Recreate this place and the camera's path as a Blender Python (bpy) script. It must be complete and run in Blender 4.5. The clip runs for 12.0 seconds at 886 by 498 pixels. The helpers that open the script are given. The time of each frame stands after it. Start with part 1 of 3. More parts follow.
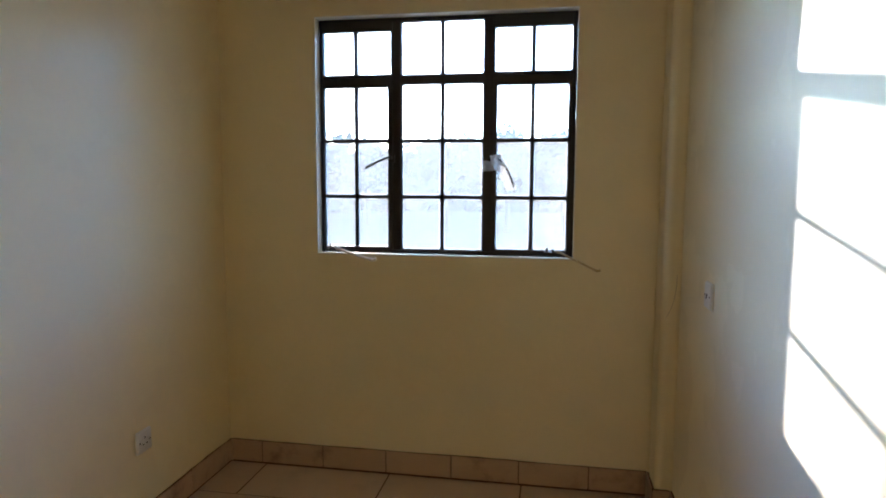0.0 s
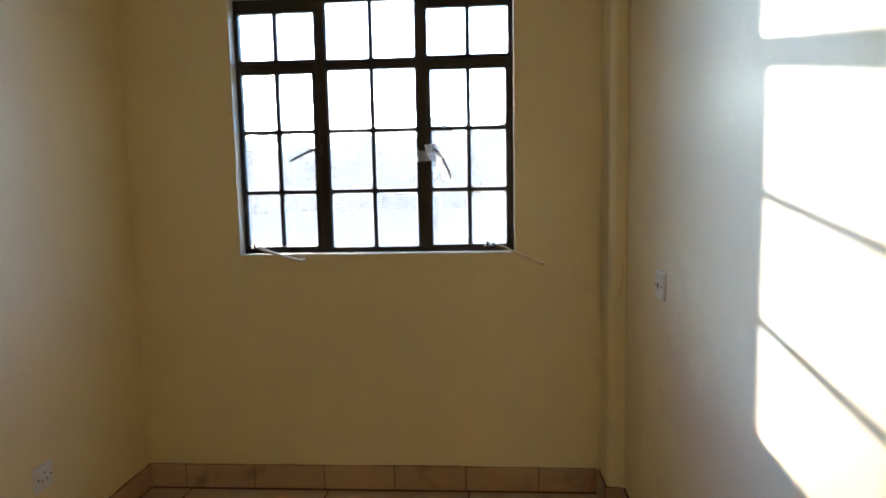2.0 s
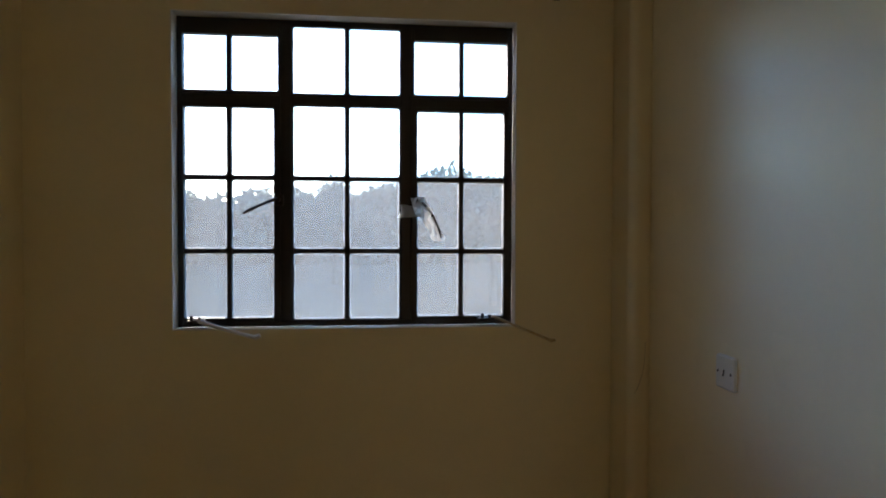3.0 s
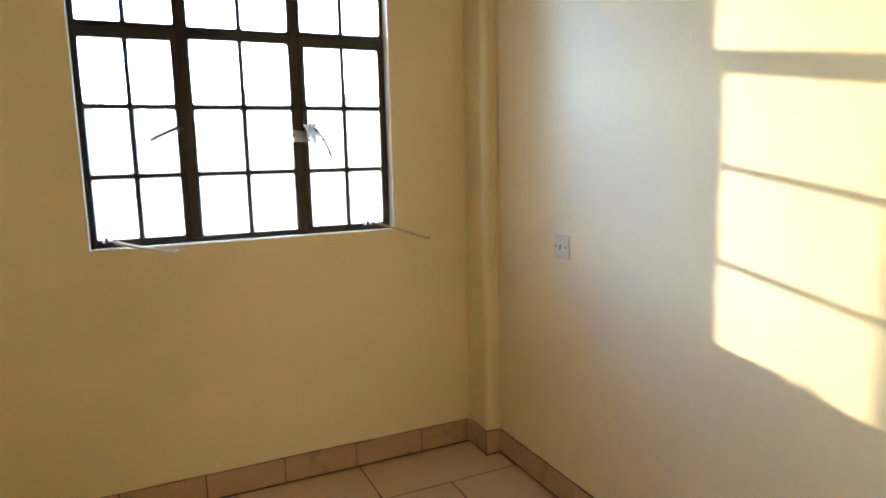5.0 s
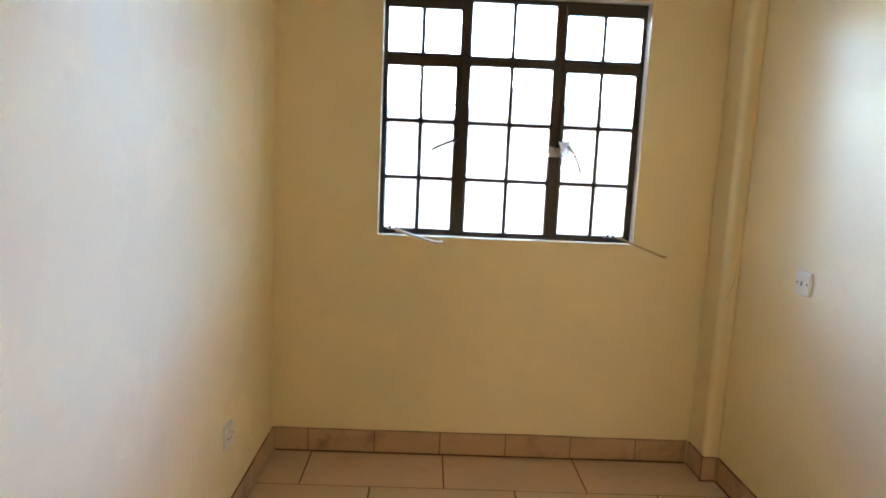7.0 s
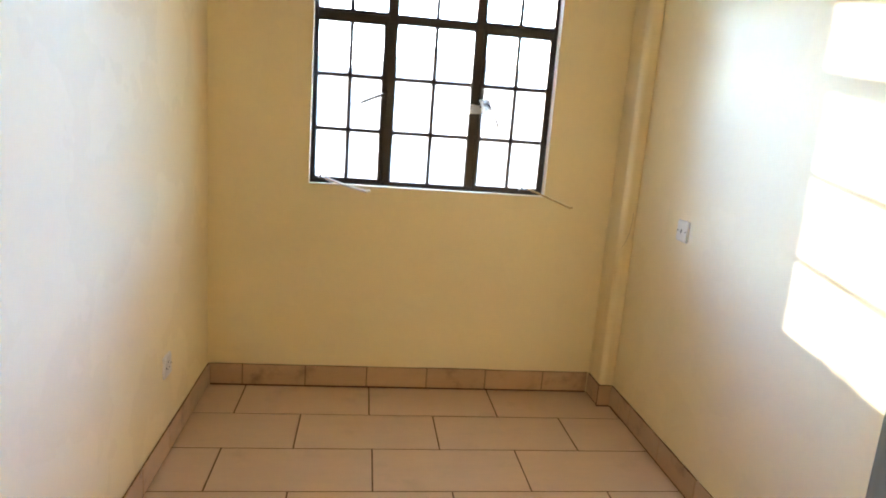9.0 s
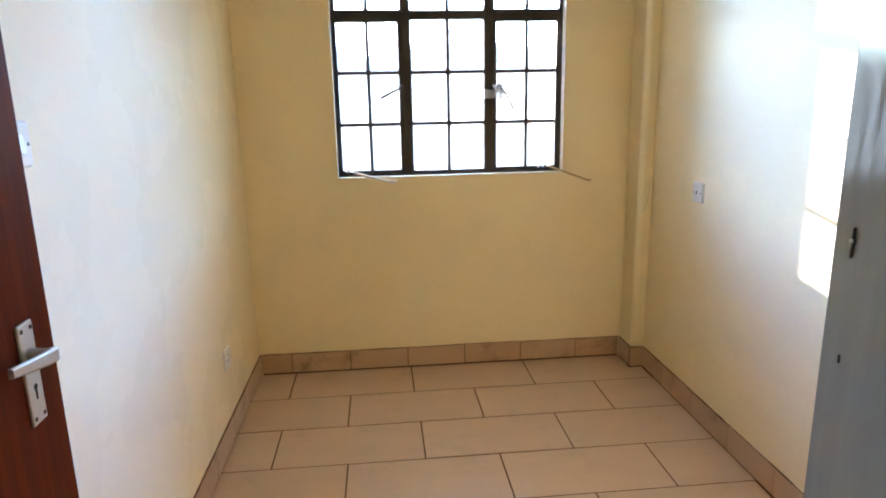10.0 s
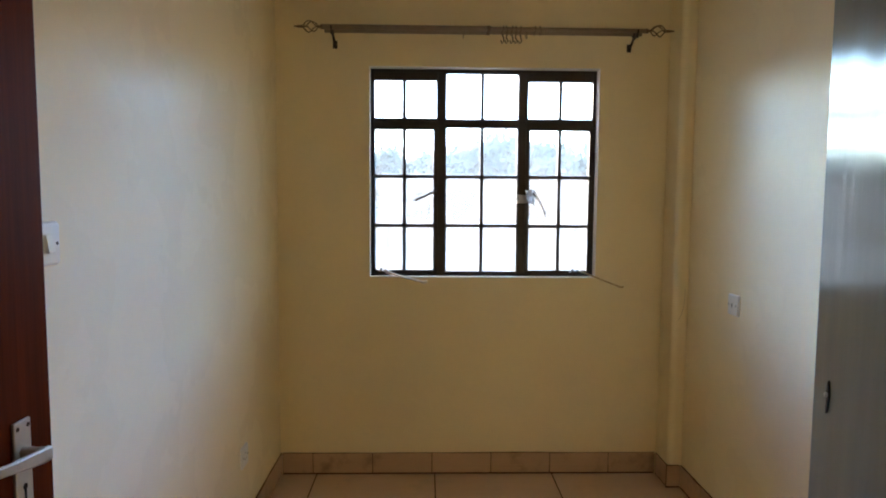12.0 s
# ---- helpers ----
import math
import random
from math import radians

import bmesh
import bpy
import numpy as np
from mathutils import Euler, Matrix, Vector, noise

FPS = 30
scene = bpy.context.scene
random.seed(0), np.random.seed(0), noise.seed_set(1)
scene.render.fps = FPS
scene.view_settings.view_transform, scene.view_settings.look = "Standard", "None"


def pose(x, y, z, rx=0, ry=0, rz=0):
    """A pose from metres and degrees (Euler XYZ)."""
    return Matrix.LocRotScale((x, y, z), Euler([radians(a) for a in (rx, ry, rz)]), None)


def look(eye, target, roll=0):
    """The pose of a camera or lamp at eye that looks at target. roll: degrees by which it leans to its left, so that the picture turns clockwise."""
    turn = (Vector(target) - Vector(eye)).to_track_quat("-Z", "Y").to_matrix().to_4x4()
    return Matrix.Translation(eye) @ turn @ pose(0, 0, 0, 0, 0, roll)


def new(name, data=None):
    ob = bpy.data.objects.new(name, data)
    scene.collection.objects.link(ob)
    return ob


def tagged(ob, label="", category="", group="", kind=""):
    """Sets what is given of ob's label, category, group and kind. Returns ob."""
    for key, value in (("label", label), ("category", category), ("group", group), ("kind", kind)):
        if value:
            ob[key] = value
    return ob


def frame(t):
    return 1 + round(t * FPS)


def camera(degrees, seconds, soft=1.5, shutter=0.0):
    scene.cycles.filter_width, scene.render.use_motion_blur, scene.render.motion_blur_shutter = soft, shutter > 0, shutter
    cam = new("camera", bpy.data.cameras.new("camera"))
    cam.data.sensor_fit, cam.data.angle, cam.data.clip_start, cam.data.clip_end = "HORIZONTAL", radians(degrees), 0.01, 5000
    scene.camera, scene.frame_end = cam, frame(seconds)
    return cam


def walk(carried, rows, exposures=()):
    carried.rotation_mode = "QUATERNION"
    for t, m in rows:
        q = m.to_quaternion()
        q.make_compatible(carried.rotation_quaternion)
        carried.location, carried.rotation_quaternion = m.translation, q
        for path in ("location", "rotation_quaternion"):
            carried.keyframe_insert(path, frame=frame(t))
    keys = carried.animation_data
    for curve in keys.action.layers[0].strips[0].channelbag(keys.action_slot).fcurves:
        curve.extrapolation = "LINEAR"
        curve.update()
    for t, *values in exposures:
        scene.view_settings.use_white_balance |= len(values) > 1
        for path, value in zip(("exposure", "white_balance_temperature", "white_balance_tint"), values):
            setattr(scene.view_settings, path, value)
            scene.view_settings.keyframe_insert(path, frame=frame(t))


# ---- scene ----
cam = camera(69.7, 12.0, 1.9)
PATH = [
    (0, (1.500, -2.729, 1.337), (1.159, -0.766, 1.129), 0.3),
    (0.5, (1.516, -2.734, 1.339), (1.231, -0.764, 1.14), -1.4),
    (1, (1.522, -2.738, 1.335), (1.232, -0.782, 1.038), -0.1),
    (1.5, (1.475, -2.724, 1.315), (1.215, -0.755, 1.081), -0.3),
    (2, (1.463, -2.563, 1.315), (1.331, -0.579, 1.097), -1.1),
    (2.5, (1.332, -2.329, 1.331), (1.13, -0.342, 1.207), 2.6),
    (3, (1.117, -2.145, 1.329), (1.319, -0.156, 1.285), 0.2),
    (3.5, (0.976, -2.089, 1.314), (1.51, -0.162, 1.282), -1.0),
    (3.7, (0.933, -2.122, 1.317), (1.588, -0.233, 1.29), -0.4),
    (5.3, (0.628, -2.543, 1.315), (1.46, -0.75, 1.006), -1.3),
    (5.5, (0.642, -2.544, 1.301), (1.298, -0.666, 1.092), 0.1),
    (6, (0.655, -2.556, 1.307), (0.918, -0.584, 1.101), 2.5),
    (6.5, (0.691, -2.643, 1.332), (0.819, -0.657, 1.13), 1.6),
    (6.7, (0.67, -2.698, 1.348), (0.765, -0.715, 1.108), 2.2),
    (8.3, (0.702, -3.044, 1.384), (0.616, -1.077, 1.032), 0.4),
    (8.5, (0.709, -3.04, 1.391), (0.768, -1.085, 0.977), 1.6),
    (8.7, (0.7, -3.022, 1.367), (0.914, -1.077, 0.956), 3.0),
    (9, (0.71, -3.023, 1.363), (0.964, -1.081, 0.958), 4.3),
    (9.5, (0.704, -3.081, 1.38), (0.946, -1.158, 0.888), 1.1),
    (10, (0.662, -3.178, 1.382), (0.846, -1.239, 0.928), -1.1),
    (10.5, (0.699, -3.184, 1.376), (0.68, -1.223, 0.983), 0.1),
    (11, (0.72, -3.16, 1.388), (0.659, -1.187, 1.063), -0.1),
    (11.2, (0.713, -3.153, 1.379), (0.703, -1.162, 1.182), 0.1),
    (11.5, (0.721, -3.164, 1.411), (0.735, -1.165, 1.366), 0.2),
    (12, (0.736, -3.172, 1.41), (0.786, -1.179, 1.252), 0.4),
]

TINT = 15
EXPOSURES = [(t, stops, kelvin, TINT) for t, stops, kelvin in (
    (0.0, 3.12, 5400), (1.0, 3.47, 5750), (1.5, 3.57, 5750), (2.0, 3.26, 5800), (2.5, 2.55, 5550), (3.0, 1.94, 5650), (3.5, 2.69, 5800), (5.5, 4.21, 5980),
    (6.0, 4.19, 5950), (6.5, 4.17, 5900), (8.5, 4.69, 6150), (9.0, 4.60, 5950), (9.5, 4.57, 5640), (10.5, 4.57, 5570), (11.0, 4.63, 5620), (11.5, 3.85, 5700), (12.0, 3.50, 5770))]
walk(cam, [(t, look(eye, target, roll)) for t, eye, target, roll in PATH], EXPOSURES)

# ---- sun and sky ----
SUN_LEFT, SUN_UP = 17.9, 9.6        # degrees left of the window's axis, and above the horizon
world = bpy.data.worlds.new("sky")
scene.world = world
world.use_nodes = True
wn = world.node_tree.nodes
sky = wn.new("ShaderNodeTexSky")
sky.sky_type, sky.sun_disc = "NISHITA", False
sky.sun_elevation, sky.sun_rotation = radians(SUN_UP), radians(-SUN_LEFT)
sky.dust_density, sky.ozone_density = 0.4, 3.0
wn["Background"].inputs["Strength"].default_value = 0.15
tone = wn.new("ShaderNodeMix")          # a clear, cold morning sky
tone.data_type, tone.blend_type = "RGBA", "MULTIPLY"
tone.inputs["Factor"].default_value = 1.0
tone.inputs["B"].default_value = (1.32, 1.62, 1.80, 1)
world.node_tree.links.new(sky.outputs["Color"], tone.inputs["A"])
haze = wn.new("ShaderNodeMix")          # a thin even veil of high cloud
haze.data_type, haze.blend_type = "RGBA", "ADD"
haze.inputs["Factor"].default_value = 1.0
haze.inputs["B"].default_value = (1.65, 2.55, 3.60, 1)
world.node_tree.links.new(tone.outputs["Result"], haze.inputs["A"])
world.node_tree.links.new(haze.outputs["Result"], wn["Background"].inputs["Color"])

toward_sun = Vector((-math.sin(radians(SUN_LEFT)) * math.cos(radians(SUN_UP)),
                     math.cos(radians(SUN_LEFT)) * math.cos(radians(SUN_UP)), math.sin(radians(SUN_UP))))
sun = new("sun", bpy.data.lights.new("sun", "SUN"))
sun.data.energy, sun.data.angle, sun.data.color = 0.95, radians(0.6), (1.0, 0.82, 0.58)
sun.matrix_world = look(toward_sun * 20, (0, 0, 0))

# ---- materials ----


def material(name, base, rough=0.5, metal=0.0, vary=0.08, scale=3.0, fine=60.0, bump=0.05, stretch=(1, 1, 1), spec=0.5,
             rough_vary=0.1, per_object=0.0, per_island=0.0, dark=None, bump_far=0.01, coat=0.0, coat_rough=0.28, coat_vary=0.0):
    """A surface with variation at two scales, in metres."""
    m = bpy.data.materials.new(name)
    m.use_nodes = True
    n, l = m.node_tree.nodes, m.node_tree.links
    b = n["Principled BSDF"]
    b.inputs["Metallic"].default_value = metal
    b.inputs["Specular IOR Level"].default_value = spec
    b.inputs["Coat Weight"].default_value, b.inputs["Coat Roughness"].default_value = coat, coat_rough
    b.inputs["Coat IOR"].default_value = 1.65
    geo = n.new("ShaderNodeTexCoord")
    mp = n.new("ShaderNodeMapping")
    mp.inputs["Scale"].default_value = stretch
    l.new(geo.outputs["Object"], mp.inputs["Vector"])
    place = mp.outputs["Vector"]
    if per_object:                       # every piece is cut from another stretch of the grain
        own, push, shove = n.new("ShaderNodeObjectInfo"), n.new("ShaderNodeVectorMath"), n.new("ShaderNodeVectorMath")
        push.operation, shove.operation = "SCALE", "ADD"
        push.inputs[0].default_value = (23.0, 31.0, 17.0)
        l.new(own.outputs["Random"], push.inputs["Scale"])
        l.new(place, shove.inputs[0])
        l.new(push.outputs[0], shove.inputs[1])
        place = shove.outputs[0]
    big, small = n.new("ShaderNodeTexNoise"), n.new("ShaderNodeTexNoise")
    for tex, s, d in ((big, scale, 4), (small, fine, 5)):
        tex.inputs["Scale"].default_value, tex.inputs["Detail"].default_value = s, d
        l.new(place, tex.inputs["Vector"])
    mix = n.new("ShaderNodeMath")
    mix.operation = "MULTIPLY_ADD"
    mix.inputs[1].default_value = 0.4
    l.new(small.outputs["Fac"], mix.inputs[0])
    l.new(big.outputs["Fac"], mix.inputs[2])
    fac = mix.outputs[0]
    if per_object or per_island:
        if per_object:
            src = n.new("ShaderNodeObjectInfo").outputs["Random"]
        else:
            src = n.new("ShaderNodeNewGeometry").outputs["Random Per Island"]
        add = n.new("ShaderNodeMath")
        add.operation = "MULTIPLY_ADD"
        add.inputs[1].default_value = per_object or per_island
        l.new(src, add.inputs[0])
        l.new(fac, add.inputs[2])
        fac = add.outputs[0]
    ramp = n.new("ShaderNodeMapRange")
    ramp.inputs["From Min"].default_value, ramp.inputs["From Max"].default_value = 0.35, 1.05 + per_object + per_island
    l.new(fac, ramp.inputs["Value"])
    cm = n.new("ShaderNodeMix")
    cm.data_type = "RGBA"
    low = dark if dark else tuple(c * (1 - vary) for c in base)
    high = tuple(min(1.0, c * (1 + vary)) for c in base)
    cm.inputs["A"].default_value, cm.inputs["B"].default_value = (*low, 1), (*high, 1)
    l.new(ramp.outputs["Result"], cm.inputs["Factor"])
    l.new(cm.outputs["Result"], b.inputs["Base Color"])
    rr = n.new("ShaderNodeMapRange")
    rr.inputs["From Min"].default_value, rr.inputs["From Max"].default_value = 0.3, 0.7
    rr.inputs["To Min"].default_value = max(0.02, rough * (1 - rough_vary))
    rr.inputs["To Max"].default_value = min(1.0, rough * (1 + rough_vary))
    l.new(big.outputs["Fac"], rr.inputs["Value"])
    l.new(rr.outputs["Result"], b.inputs["Roughness"])
    if coat_vary:
        cr = n.new("ShaderNodeMapRange")
        cr.inputs["From Min"].default_value, cr.inputs["From Max"].default_value = 0.35, 0.65
        cr.inputs["To Min"].default_value, cr.inputs["To Max"].default_value = coat_rough * (1 - coat_vary), coat_rough * (1 + coat_vary)
        l.new(big.outputs["Fac"], cr.inputs["Value"])
        l.new(cr.outputs["Result"], b.inputs["Coat Roughness"])
    if bump:
        b1, b2 = n.new("ShaderNodeBump"), n.new("ShaderNodeBump")
        b1.inputs["Strength"].default_value, b1.inputs["Distance"].default_value = bump, 0.002
        b2.inputs["Strength"].default_value, b2.inputs["Distance"].default_value = bump, bump_far
        l.new(small.outputs["Fac"], b1.inputs["Height"])
        l.new(big.outputs["Fac"], b2.inputs["Height"])
        l.new(b2.outputs["Normal"], b1.inputs["Normal"])
        l.new(b1.outputs["Normal"], b.inputs["Normal"])
    return m


def stained(m, colour, scale, low, high, amount):
    """Blotches of dirt with ragged edges over a material, in metres of the room."""
    n, l = m.node_tree.nodes, m.node_tree.links
    b = n["Principled BSDF"]
    clean = b.inputs["Base Color"].links[0].from_socket
    spot, tex, rng, mix = n.new("ShaderNodeNewGeometry"), n.new("ShaderNodeTexNoise"), n.new("ShaderNodeMapRange"), n.new("ShaderNodeMix")
    tex.inputs["Scale"].default_value, tex.inputs["Detail"].default_value, tex.inputs["Roughness"].default_value = scale, 8, 0.68
    l.new(spot.outputs["Position"], tex.inputs["Vector"])
    rng.inputs["From Min"].default_value, rng.inputs["From Max"].default_value, rng.inputs["To Max"].default_value = low, high, amount
    l.new(tex.outputs["Fac"], rng.inputs["Value"])
    mix.data_type = "RGBA"
    l.new(rng.outputs["Result"], mix.inputs["Factor"])
    l.new(clean, mix.inputs["A"])
    mix.inputs["B"].default_value = (*colour, 1)
    l.new(mix.outputs["Result"], b.inputs["Base Color"])


CREAM = material("cream_gloss_paint", (0.835, 0.692, 0.388), rough=0.63, vary=0.04, scale=2.2, fine=38, bump=0.26, spec=0.92, rough_vary=0.08, bump_far=0.006, coat=0.14, coat_rough=0.27, coat_vary=0.3)
# rolled on in level strokes: the gloss is drawn out upright
cream = CREAM.node_tree.nodes["Principled BSDF"]
cream.inputs["Anisotropic"].default_value = 0.9
cream.inputs["IOR"].default_value = 1.9
cream.inputs["Sheen Weight"].default_value, cream.inputs["Sheen Roughness"].default_value = 0.18, 0.45      # added white sheen: pales walls seen aslant, in place of window glare
upright = CREAM.node_tree.nodes.new("ShaderNodeCombineXYZ")
upright.inputs["Z"].default_value = 1.0
CREAM.node_tree.links.new(upright.outputs[0], cream.inputs["Tangent"])
REVEAL = material("off_white_paint", (0.80, 0.76, 0.70), rough=0.4, vary=0.06, scale=12, fine=90, bump=0.15)
CEILING = material("white_ceiling_paint", (0.85, 0.83, 0.78), rough=0.8, vary=0.04, scale=2, fine=40, bump=0.1)
TILE = material("beige_ceramic", (0.60, 0.435, 0.312), rough=0.36, spec=0.8, vary=0.10, scale=1.6, fine=9, stretch=(1.2, 6, 6), bump=0.02,
                per_object=0.25, rough_vary=0.1)
SKIRT = material("beige_skirting_ceramic", (0.50, 0.328, 0.203), rough=0.33, vary=0.12, scale=2.5, fine=18, stretch=(2, 2, 7), bump=0.03,
                 per_object=0.35)
stained(SKIRT, (0.17, 0.10, 0.06), 7.0, 0.54, 0.72, 0.7)
stained(TILE, (0.36, 0.25, 0.165), 4.0, 0.56, 0.78, 0.5)
GROUT = material("dark_brown_grout", (0.100, 0.044, 0.020), rough=0.9, vary=0.35, scale=9, fine=120, bump=0.3)
STEEL = material("dark_brown_window_paint", (0.020, 0.015, 0.014), rough=0.5, vary=0.25, scale=14, fine=130, bump=0.25)
RUST = material("worn_iron", (0.055, 0.043, 0.037), rough=0.55, metal=0.6, vary=0.35, scale=40, fine=300, bump=0.3)
STAY = material("scuffed_white_stay_metal", (0.78, 0.75, 0.70), rough=0.42, metal=0.0, vary=0.25, scale=40, fine=250, bump=0.15)
BRASS = material("dull_brass", (0.48, 0.34, 0.16), rough=0.35, metal=0.9, vary=0.2, scale=60, fine=250, bump=0.1)
BRONZE = material("antique_bronze", (0.17, 0.115, 0.075), rough=0.38, metal=0.7, vary=0.25, scale=30, fine=200, bump=0.12)
BRONZE_PALE = material("brushed_bronze_tube", (0.25, 0.19, 0.14), rough=0.34, metal=0.7, vary=0.15, scale=20, fine=150, bump=0.06)
WOOD = material("mahogany_varnish", (0.092, 0.0175, 0.0046), rough=0.50, vary=0.45, scale=4, fine=19, stretch=(11, 11, 0.4), bump=0.06, spec=0.04,
                dark=(0.042, 0.0072, 0.0023))
GREY = material("grey_gloss_paint", (0.34, 0.36, 0.34), rough=0.14, vary=0.12, scale=6, fine=50, bump=0.28, rough_vary=0.3, stretch=(1.6, 1.6, 0.25))
SATIN = material("satin_nickel", (0.60, 0.58, 0.55), rough=0.52, metal=1.0, vary=0.08, scale=60, fine=300, bump=0.05)
DARK = material("black_hole", (0.012, 0.010, 0.009), rough=0.8, vary=0.3, scale=50, fine=200, bump=0.1)
PLASTIC = material("white_plastic", (0.74, 0.72, 0.68), rough=0.45, vary=0.03, scale=30, fine=200, bump=0.02, spec=0.8, coat=1.0, coat_rough=0.45)
TAPE = material("white_plastic_wrap", (0.80, 0.79, 0.78), rough=0.35, vary=0.08, scale=40, fine=150, bump=0.5)
tn, tl = TAPE.node_tree.nodes, TAPE.node_tree.links
glow_through, blend = tn.new("ShaderNodeBsdfTranslucent"), tn.new("ShaderNodeMixShader")      # thin film lets light through
glow_through.inputs["Color"].default_value = (0.85, 0.85, 0.85, 1)
blend.inputs[0].default_value = 0.6
tl.new(tn["Principled BSDF"].outputs[0], blend.inputs[1])
tl.new(glow_through.outputs[0], blend.inputs[2])
tl.new(blend.outputs[0], tn["Material Output"].inputs["Surface"])
BARK = material("bark", (0.12, 0.085, 0.06), rough=0.95, vary=0.35, scale=2, fine=25, bump=0.6)
# leaf green lightened: the outdoor haze is put into its colour
LEAF = material("haze_paled_foliage", (0.12, 0.12, 0.085), rough=0.8, vary=0.3, scale=0.6, fine=6, bump=0.0, spec=0.1, per_island=0.6)
EARTH = material("dry_grass_ground", (0.10, 0.085, 0.060), rough=0.95, spec=0.0, vary=0.35, scale=0.08, fine=1.5, bump=0.3)
RENDERED = material("exterior_render", (0.45, 0.42, 0.37), rough=0.9, vary=0.15, scale=2, fine=40, bump=0.3)


def dusty_glass(name, low, high, rim, tint):
    """Window glass: clear, a little gloss, a film of dust that catches the light from behind, and a paler rim of old putty dust."""
    m = bpy.data.materials.new(name)
    m.use_nodes = True
    n, l = m.node_tree.nodes, m.node_tree.links
    n.remove(n["Principled BSDF"])

    def sums(kind, a, b):
        node = n.new("ShaderNodeMath")
        node.operation = kind
        for slot, v in ((0, a), (1, b)):
            if isinstance(v, (int, float)):
                node.inputs[slot].default_value = v
            else:
                l.new(v, node.inputs[slot])
        return node.outputs[0]

    clear, gloss, dust = n.new("ShaderNodeBsdfTransparent"), n.new("ShaderNodeBsdfGlossy"), n.new("ShaderNodeBsdfTranslucent")
    gloss.inputs["Roughness"].default_value = 0.03
    clear.inputs["Color"].default_value = (0.96, 0.97, 0.96, 1)
    coord, tex, streak = n.new("ShaderNodeTexCoord"), n.new("ShaderNodeTexNoise"), n.new("ShaderNodeTexNoise")
    tex.inputs["Scale"].default_value, tex.inputs["Detail"].default_value = 7, 6
    mp = n.new("ShaderNodeMapping")
    mp.inputs["Scale"].default_value = (9, 9, 4)
    streak.inputs["Detail"].default_value = 3
    l.new(coord.outputs["Object"], tex.inputs["Vector"])
    l.new(coord.outputs["Object"], mp.inputs["Vector"])
    l.new(mp.outputs["Vector"], streak.inputs["Vector"])
    rng = n.new("ShaderNodeMapRange")
    rng.inputs["From Min"].default_value, rng.inputs["From Max"].default_value = 0.14, 0.38
    rng.inputs["To Min"].default_value, rng.inputs["To Max"].default_value = low, high
    l.new(sums("MULTIPLY", tex.outputs["Fac"], streak.outputs["Fac"]), rng.inputs["Value"])
    # metres from the nearest edge of the pane, wavering a little
    split = n.new("ShaderNodeSeparateXYZ")
    l.new(coord.outputs["Generated"], split.inputs[0])
    near_x = sums("MULTIPLY", sums("MINIMUM", split.outputs["X"], sums("SUBTRACT", 1.0, split.outputs["X"])), 0.15)
    near_z = sums("MULTIPLY", sums("MINIMUM", split.outputs["Z"], sums("SUBTRACT", 1.0, split.outputs["Z"])), 0.24)
    waver = n.new("ShaderNodeTexNoise")
    waver.inputs["Scale"].default_value = 45
    l.new(coord.outputs["Object"], waver.inputs["Vector"])
    edge = n.new("ShaderNodeMapRange")
    edge.inputs["From Min"].default_value, edge.inputs["From Max"].default_value = 0.004, 0.0105
    edge.inputs["To Min"].default_value, edge.inputs["To Max"].default_value = rim, 0.0
    l.new(sums("ADD", sums("MINIMUM", near_x, near_z), sums("MULTIPLY", waver.outputs["Fac"], 0.006)), edge.inputs["Value"])
    film = sums("MAXIMUM", rng.outputs["Result"], edge.outputs["Result"])
    shade = n.new("ShaderNodeMix")
    shade.data_type = "RGBA"
    shade.inputs["A"].default_value, shade.inputs["B"].default_value = (*tint, 1), (0.86, 0.85, 0.83, 1)
    l.new(edge.outputs["Result"], shade.inputs["Factor"])
    l.new(shade.outputs["Result"], dust.inputs["Color"])
    m1, m2, fr = n.new("ShaderNodeMixShader"), n.new("ShaderNodeMixShader"), n.new("ShaderNodeFresnel")
    fr.inputs["IOR"].default_value = 1.45
    l.new(film, m1.inputs[0])
    l.new(clear.outputs[0], m1.inputs[1])
    l.new(dust.outputs[0], m1.inputs[2])
    l.new(fr.outputs[0], m2.inputs[0])
    l.new(m1.outputs[0], m2.inputs[1])
    l.new(gloss.outputs[0], m2.inputs[2])
    l.new(m2.outputs[0], n["Material Output"].inputs["Surface"])
    return m


# real dust on the panes, thickened to stand in for haze over the trees
GLASS = dusty_glass("dusty_glass", 0.10, 0.22, 0.35, (0.33, 0.31, 0.285))
GLASS_DUSTY = dusty_glass("filmed_glass", 0.30, 0.52, 0.5, (0.295, 0.266, 0.240))

# ---- mesh helpers ----


def link(name, bm, mat, parent=None, smooth=False):
    me = bpy.data.meshes.new(name)
    bm.to_mesh(me)
    bm.free()
    for p in me.polygons:
        p.use_smooth = smooth
    me.materials.append(mat)
    ob = new(name, me)
    ob.parent = parent
    return ob


def part(name, bm, mat, parent, label="", smooth=False):
    ob = link(name, bm, mat, parent, smooth)
    if label:
        tagged(ob, label)
    return ob


def thing(name, label, category, at=(0, 0, 0), group=""):
    ob = new(name)
    ob.location = at
    ob.empty_display_size = 0.05
    return tagged(ob, label, category, group)


